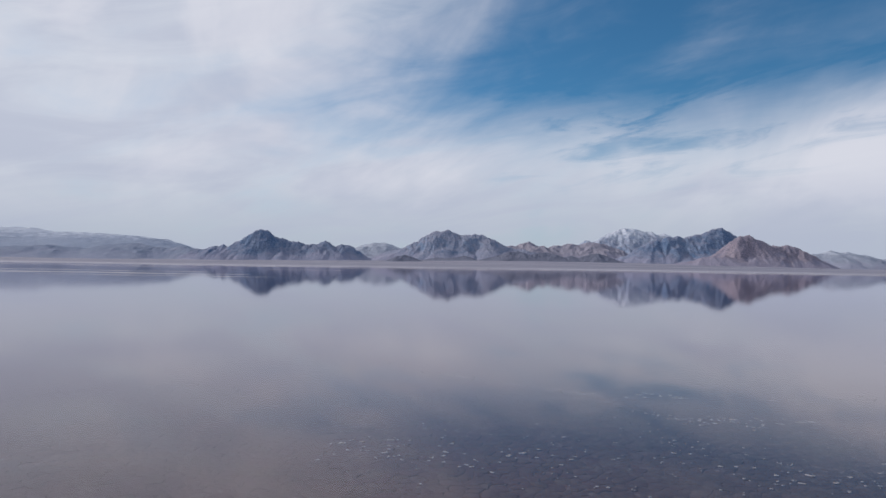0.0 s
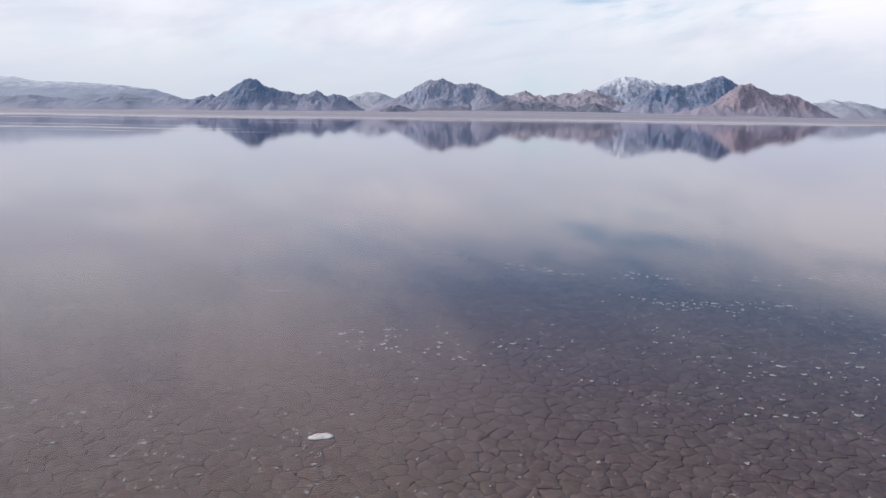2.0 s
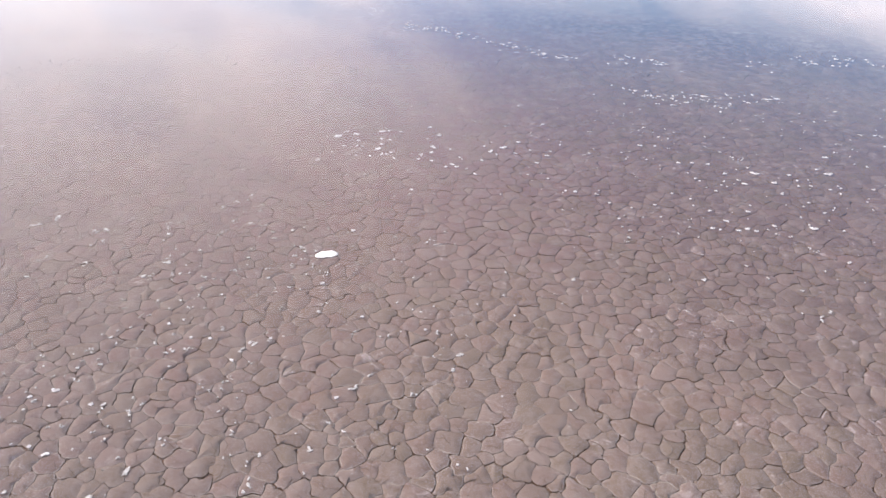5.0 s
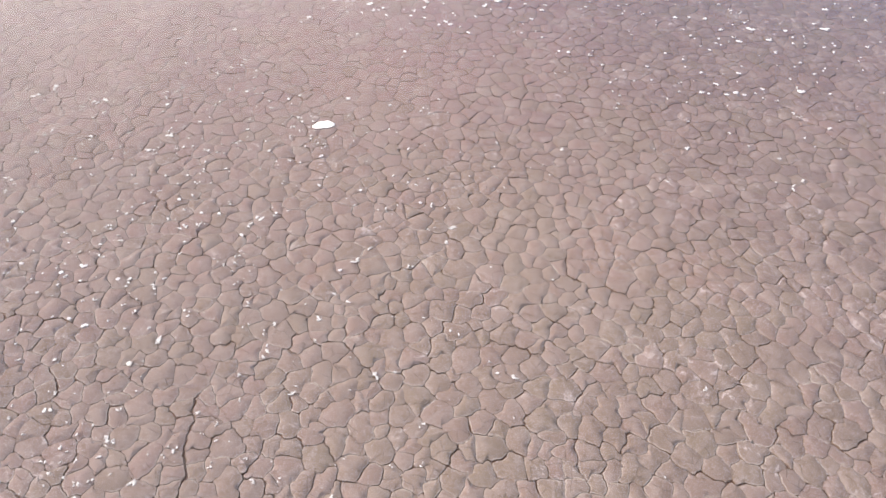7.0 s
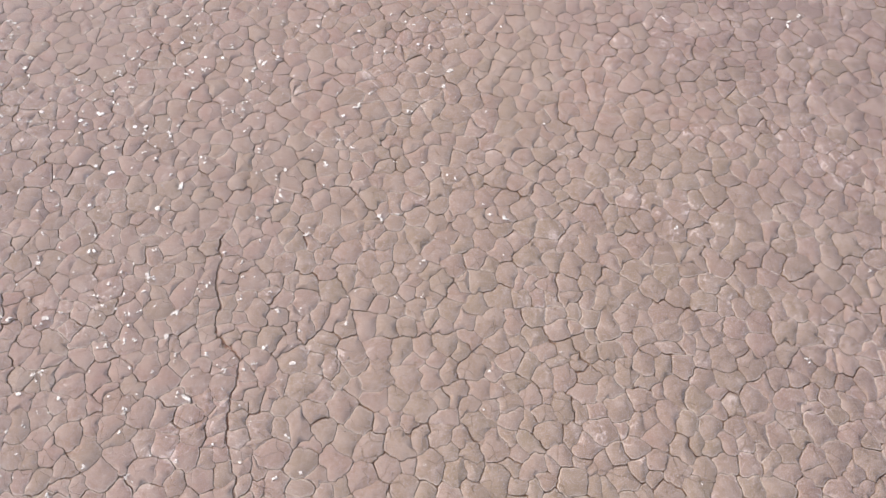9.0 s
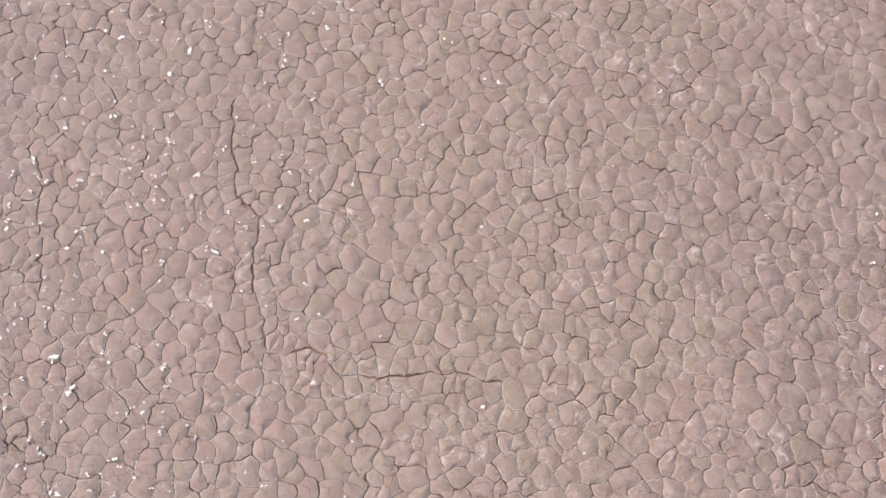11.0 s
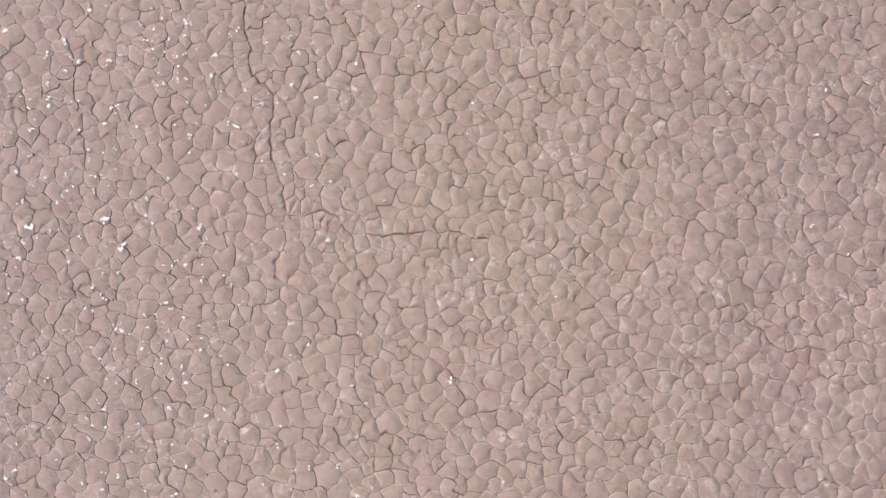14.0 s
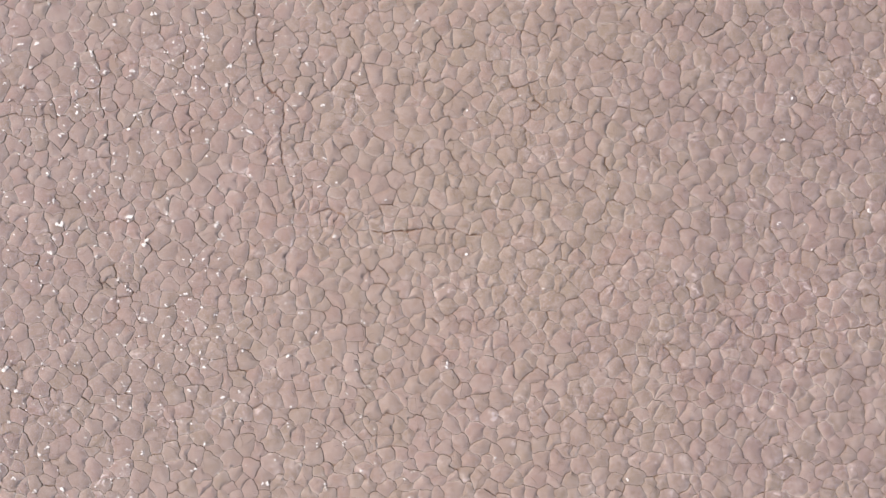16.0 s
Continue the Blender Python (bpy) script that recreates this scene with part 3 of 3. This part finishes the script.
salt_patch(-1.49, 8.43, 0.34, [(-0.10, -0.035, 0.062), (-0.03, 0.0, 0.088), (0.055, 0.015, 0.092), (0.115, 0.01, 0.058)])


def make_salt_flecks():
    """Hundreds of crumbs of salt, thick to one side of the path and in drifts farther out."""
    spots = []
    for _ in range(14000):
        x, y = rng.uniform(-10, 12), rng.uniform(-5, 15)
        dense = 0.13 + 1.3 / (1 + math.exp((x + 2.2 - 0.25 * max(0.0, y - 2.0)) * 1.3)) if y < 9.5 else 0.30
        if y < 7.0 and x > 1.0:
            dense *= 0.35
        if y > 8 and x > 3.0:
            dense = 0.35
        clump = 0.5 + 1.5 * max(0.0, noise.noise((x * 0.8, y * 0.8, 4)))
        if rng.random() < dense * clump * 0.50:
            spots.append((x, y, rng.uniform(0.016, 0.052) * (1.75 if rng.random() < 0.17 else 1.0)))
    crumbs("salt_flecks", "scattered white crumbs of salt over the lake bed", spots, SALT)
    spots = []
    lines = [([(-1.9, 23.3), (-1.3, 22.7)], 14), ([(-0.65, 21.2), (-0.4, 21.0), (0.45, 20.8), (1.0, 20.1), (1.9, 19.4), (2.6, 18.8), (3.3, 18.4), (3.9, 18.1)], 105),
             ([(4.7, 17.6), (5.2, 18.1), (5.6, 18.0), (6.3, 17.6)], 34), ([(5.0, 15.5), (5.6, 15.1), (6.2, 15.2), (6.8, 14.7)], 46), ([(6.8, 15.3), (7.4, 15.0), (8.2, 15.1)], 18),
             ([(8.3, 17.9), (8.9, 17.6)], 8), ([(9.8, 18.1), (10.3, 17.9)], 10), ([(10.6, 17.6), (11.2, 18.3), (11.9, 17.9)], 26), ([(4.4, 15.9), (4.9, 15.7)], 8),
             ([(7.6, 11.6), (9.4, 13.2)], 10)]
    for line, count in lines:
        for _ in range(count):
            k = rng.randrange(len(line) - 1)
            t = rng.random()
            spots.append((line[k][0] + (line[k + 1][0] - line[k][0]) * t + rng.gauss(0, 0.10), line[k][1] + (line[k + 1][1] - line[k][1]) * t + rng.gauss(0, 0.22), rng.uniform(0.03, 0.10)))
    for cx, cy, sx, sy, count in [(6.0, 10.9, 0.9, 0.6, 18), (5.5, 9.0, 0.9, 0.5, 16), (-0.9, 12.5, 0.8, 0.5, 16), (2.0, 12.0, 1.6, 0.5, 16)]:
        for _ in range(count):
            spots.append((rng.gauss(cx, sx), rng.gauss(cy, sy), rng.uniform(0.03, 0.08)))
    crumbs("salt_drifts", "loose drifts of white salt crumbs farther out on the lake bed", spots, SALT_THICK)


def crumbs(name, label, spots, mat):
    verts, faces = [], []
    for x, y, size in spots:
        for _ in range(rng.choice((1, 2, 2, 3, 3))):
            v, f = flake(size * rng.uniform(0.25, 0.5), size * rng.uniform(0.12, 0.3), rng.uniform(0, 3.14), 9, 0.0020, 1.5)
            k, ox, oy = len(verts), rng.gauss(0, size * 0.32), rng.gauss(0, size * 0.32)
            verts += [(p[0] + x + ox, p[1] + y + oy, p[2]) for p in v]
            faces += [tuple(i + k for i in face) for face in f]
    return tagged(new(name, mesh_from(name, verts, faces, mat)), label, "salt crust", kind="stuff")


make_salt_flecks()


def salt_bar(x, y, length, width):
    """A long low bar of wet salt barely out of the water."""
    verts, faces = [], []
    steps = 60
    for i in range(steps + 1):
        s = i / steps
        w = width * math.sin(math.pi * s) ** 0.5 * (0.65 + 0.7 * noise.noise((s * 7 + x, y, 0)))
        mid = width * 1.2 * noise.noise((s * 3 + x, y, 9))
        for side, z in ((-1, -0.004), (-0.5, 0.02), (0.5, 0.02), (1, -0.004)):
            verts.append((x + (s - 0.5) * length, y + mid + side * w, WATER_LEVEL + z))
    for i in range(steps):
        for k in range(3):
            a = i * 4 + k
            faces.append((a, a + 4, a + 5, a + 1))
    return tagged(new("salt_bar", mesh_from("salt_bar", verts, faces, SALT_BAR)), "long low pale bar of wet salt in the shallow water", "salt bar", "salt bars towards the shore")


for bar in ((-95, 176, 92, 8.0), (-62, 150, 52, 2.4), (-125, 214, 110, 6.0), (-240, 410, 190, 16.0), (-150, 350, 70, 6.0), (-60, 300, 34, 4.0), (30, 490, 560, 20.0), (330, 500, 300, 26.0),
            (-230, 545, 320, 26.0), (150, 575, 420, 24.0), (250, 410, 160, 7.0), (-20, 420, 120, 5.0)):
    salt_bar(*bar)

# ------------------------------------------------------------------ mud plates
LINES = [[(-2.37, 3.9), (-2.37, 3.19), (-2.27, 2.57), (-2.05, 2.28), (-2.08, 1.7), (-1.97, 1.08), (-1.86, 0.7), (-1.26, 0.66), (-1.01, 0.39), (-0.45, 0.37), (0.29, 0.4), (0.78, 0.24)],
         [(1.5, 3.18), (1.52, 2.44), (1.83, 1.98)], [(-4.75, 3.15), (-4.53, 1.42)], [(3.38, -1.0), (4.21, -0.95), (4.69, -1.38), (5.6, -1.33), (6.59, -1.24)],
         [(-1.37, -2.16), (-0.98, -2.84), (-0.4, -2.77)], [(-6.15, 2.25), (-5.33, 2.23)], [(-5.2, -1.03), (-4.76, -0.22), (-4.91, 0.28)]]


def plate_seeds():
    """Seeds of the plates: a shaken grid, thinned and thickened, and pairs on both sides of the long cracks."""
    g = random.Random(5)
    paired = []
    for c, line in enumerate(LINES):
        for (ax, ay), (bx, by) in zip(line, line[1:]):
            length = math.hypot(bx - ax, by - ay)
            count = max(1, round(length / 0.17))
            nx, ny = -(by - ay) / length, (bx - ax) / length
            for k in range(count):
                s = (k + 0.5) / count
                off = g.uniform(0.08, 0.11)
                for side in (-1, 1):
                    paired.append((ax + (bx - ax) * s + nx * off * side, ay + (by - ay) * s + ny * off * side, c + 1, side))
    seeds = []
    box = 0.32
    bins = {}

    def place(px, py, radius, line=0, side=0):
        bx, by = int(px // box), int(py // box)
        if not line:
            for dx in (-1, 0, 1):
                for dy in (-1, 0, 1):
                    for q in bins.get((bx + dx, by + dy), ()):
                        if (px - q[0]) ** 2 + (py - q[1]) ** 2 < (0.52 * (radius + q[4])) ** 2:
                            return
        p = (px, py, line, side, radius)
        bins.setdefault((bx, by), []).append(p)
        seeds.append(p)

    for p in paired:
        place(p[0], p[1], 0.155, p[2], p[3])
    # wide plates first, ever smaller ones between them
    for radius, count in ((0.25, 1500), (0.205, 8000), (0.17, 24000), (0.138, 44000), (0.112, 50000)):
        for _ in range(count):
            py = -4.7 + 24.0 * g.random()
            px = g.uniform(-1, 1) * max(7.4, 0.66 * py + 1.7)
            if py < 17.3 + 2.0 * noise.noise((px * 0.22, 3.0, 0.0)) + 0.9 * noise.noise((px * 0.9, 7.0, 0.0)):
                place(px, py, radius * g.uniform(0.92, 1.08))
    return seeds


def bend(x, y):
    """Winding of the cracks."""
    out = []
    for base, start in ((x, 0), (y, 8)):
        out.append(base + 0.060 * noise.noise((x * 3.1, y * 3.1, start)) + 0.052 * noise.noise((x * 7, y * 7, start + 3))
                   + 0.024 * noise.noise((x * 16, y * 16, start + 5)) + 0.010 * noise.noise((x * 38, y * 38, start + 6)))
    return out


def blocks(seeds):
    """Larger blocks of plates, parted by wider cracks: the block of each seed."""
    found = []
    wide = 0.85
    for s in seeds:
        wx, wy = s[0] + 0.4 * noise.noise((s[0] * 1.1, s[1] * 1.1, 31)), s[1] + 0.4 * noise.noise((s[0] * 1.1, s[1] * 1.1, 37))
        best = None
        cx, cy = int(wx // wide), int(wy // wide)
        for dx in (-1, 0, 1):
            for dy in (-1, 0, 1):
                h = random.Random((cx + dx) * 7919 + (cy + dy) * 104729)
                bx, by = (cx + dx + h.random()) * wide, (cy + dy + h.random()) * wide
                d = (bx - wx) ** 2 + (by - wy) ** 2
                if best is None or d < best[0]:
                    best = (d, cx + dx, cy + dy)
        found.append(best[1:])
    return found


def clip_cell(poly, nx, ny, lim, tag):
    """Cut a polygon of (x, y, kind of the edge that starts here) by a line; the new edge takes the tag."""
    out = []
    for (ax, ay, kind), (bx, by, _) in zip(poly, poly[1:] + poly[:1]):
        da, db = ax * nx + ay * ny - lim, bx * nx + by * ny - lim
        if da <= 0:
            out.append((ax, ay, kind))
        if da * db < 0:
            t = da / (da - db)
            out.append((ax + (bx - ax) * t, ay + (by - ay) * t, tag if da <= 0 else kind))
    return out


def make_plates():
    seeds = plate_seeds()
    box = 0.36
    bins = {}
    for k, s in enumerate(seeds):
        bins.setdefault((int(s[0] // box), int(s[1] // box)), []).append(k)
    g = random.Random(21)
    block = blocks(seeds)
    plates = []
    for k, (sx, sy, line, side, radius) in enumerate(seeds):
        soft = 1.0 / (1.0 + math.exp(-((sy - 9.0) * 0.5 + (sx - 1.0) * 0.25)))     # silt has settled into the cracks
        poly = [(-0.36, -0.36, 1), (0.36, -0.36, 1), (0.36, 0.36, 1), (-0.36, 0.36, 1)]
        cell = (int(sx // box), int(sy // box))
        others = [o for dx in (-2, -1, 0, 1, 2) for dy in (-2, -1, 0, 1, 2) for o in bins.get((cell[0] + dx, cell[1] + dy), ()) if o != k]
        others.sort(key=lambda o: (seeds[o][0] - sx) ** 2 + (seeds[o][1] - sy) ** 2)
        for o in others[:22]:
            ox, oy = seeds[o][0] - sx, seeds[o][1] - sy
            d = math.hypot(ox, oy)
            if d < 1e-4:
                continue
            lo, hi = min(k, o), max(k, o)
            h = ((lo * 73856093) ^ (hi * 19349663)) % 1000 / 1000.0
            # 0: grown together, 1: a fine crack, 2: an open crack
            kind, gapw = (0, 0.0004) if h < 0.22 else (1, 0.0008 + 0.0018 * h)
            gapw *= 1.0 - 0.88 * soft
            if block[k] != block[o]:
                kind, gapw = 2, (0.0028 + 0.0042 * h) * (1.0 - 0.5 * soft)
            if line and seeds[o][2] == line and seeds[o][3] != side:
                kind, gapw = 2, 0.0105 if line == 1 else 0.0070
            poly = clip_cell(poly, ox / d, oy / d, d / 2 + (radius ** 2 - seeds[o][4] ** 2) * 0.11 / d - gapw, kind)
            if len(poly) < 3:
                break
        if len(poly) < 3:
            continue
        # even out the outline and nip the corners
        pts = []
        spacing = 0.022 if sy < 4.5 else 0.045 if sy < 8 else 0.10
        for (ax, ay, kind), (bx, by, _) in zip(poly, poly[1:] + poly[:1]):
            length = math.hypot(bx - ax, by - ay)
            if length < 0.014:
                pts.append(((ax + bx) / 2, (ay + by) / 2, kind))
                continue
            cut = min(0.33, 0.010 / length)
            inner = max(1, round(length * (1 - 2 * cut) / spacing))
            for q in range(inner + 1):
                t = cut + (1 - 2 * cut) * q / inner
                pts.append((ax + (bx - ax) * t, ay + (by - ay) * t, kind))
        cx, cy = bend(sx, sy)
        ring = []
        for px, py, kind in pts:
            wx, wy = bend(sx + px, sy + py)
            ring.append((wx - cx, wy - cy, kind))
        mx, my = sum(p[0] for p in ring) / len(ring), sum(p[1] for p in ring) / len(ring)
        size = math.sqrt(abs(sum(a[0] * b[1] - b[0] * a[1] for a, b in zip(ring, ring[1:] + ring[:1]))) / 2)
        if size < 0.015:
            continue
        calm = 1.0 - 0.7 * soft
        dome = min(0.018, 0.068 * size) * g.uniform(0.6, 1.35) * calm
        tx, ty, lift = g.gauss(0, 0.014) * calm, g.gauss(0, 0.014) * calm, g.gauss(-0.010, 0.0024) * calm + 0.004 * noise.noise((sx * 1.3, sy * 1.3, 41))
        n = len(ring)
        verts = []
        eased = ring
        for _ in range(2):     # an evened outline for the inner rings
            reach = max(1, n // 14)
            eased = [tuple(sum(eased[(q + d) % n][axis] for d in range(-reach, reach + 1)) / (2 * reach + 1) for axis in (0, 1)) + (ring[q][2],) for q in range(n)]
        # wall, edge, lip, the hollow behind the lip, the crown
        for inset, share, z, outline in ((0.0, 1.0, -0.032 + 0.022 * soft, ring), (0.001, 1.0, -0.0034, ring), (0.006, 1.0, -0.0006, ring),
                                         (0.013, 0.995, 0.0, ring), (0.026, 0.98, 0.38 * dome, eased), (0.04, 0.60, 0.88 * dome, eased)):
            for px, py, kind in outline:
                reach = math.hypot(px - mx, py - my)
                k = max(0.3, 1.0 - inset / reach) * share if reach > 1e-4 else 0.0
                x, y = mx + (px - mx) * k, my + (py - my) * k
                up = z if inset == 0.0 else z + tx * x + ty * y + calm * 0.0045 * noise.noise(((cx + x) * 9, (cy + y) * 9, 17))
                if kind == 0 and inset == 0.001:
                    up += 0.0022
                verts.append((x, y, max(BED_LEVEL + 0.002, min(lift + up, 0.008))))
        verts.append((mx, my, min(0.008, lift + dome)))
        faces = []
        for i in range(5):
            for q in range(n):
                r = (q + 1) % n
                faces.append((i * n + q, i * n + r, (i + 1) * n + r, (i + 1) * n + q))
        for q in range(n):
            faces.append((5 * n + q, 5 * n + (q + 1) % n, 6 * n))
        rims = [1 if soft < g.uniform(0.05, 0.6) and p[2] else 0 for p in ring] if soft < 0.6 else [0] * n
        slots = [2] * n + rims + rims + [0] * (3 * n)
        plates.append((cx, cy, verts, faces, slots))
    # those under the end of the climb stand singly, the rest are spread round them
    plates.sort(key=lambda p: max(abs(p[0] - 0.1) * 0.75, abs(p[1] - 0.3)))
    for cx, cy, verts, faces, slots in plates[:300]:
        me = mesh_from("mud_plate", verts, faces, MUD_PIECE)
        me.materials.append(RIM_PIECE)
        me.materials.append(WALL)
        me.polygons.foreach_set("material_index", slots)
        part("mud_plate", me, ground, at=(cx, cy, 0))
    verts, faces, marks = [], [], []
    for cx, cy, v, f, slots in plates[300:]:
        marks += slots
        k = len(verts)
        verts += [(p[0] + cx, p[1] + cy, p[2]) for p in v]
        faces += [tuple(i + k for i in face) for face in f]
    me = mesh_from("mud_plates", verts, faces, MUD_JOINED)
    me.materials.append(RIM_JOINED)
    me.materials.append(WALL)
    me.polygons.foreach_set("material_index", marks)
    spread = part("mud_plates", me, ground)
    tagged(spread, "cracked plates of wet brown mud", kind="stuff")


make_plates()
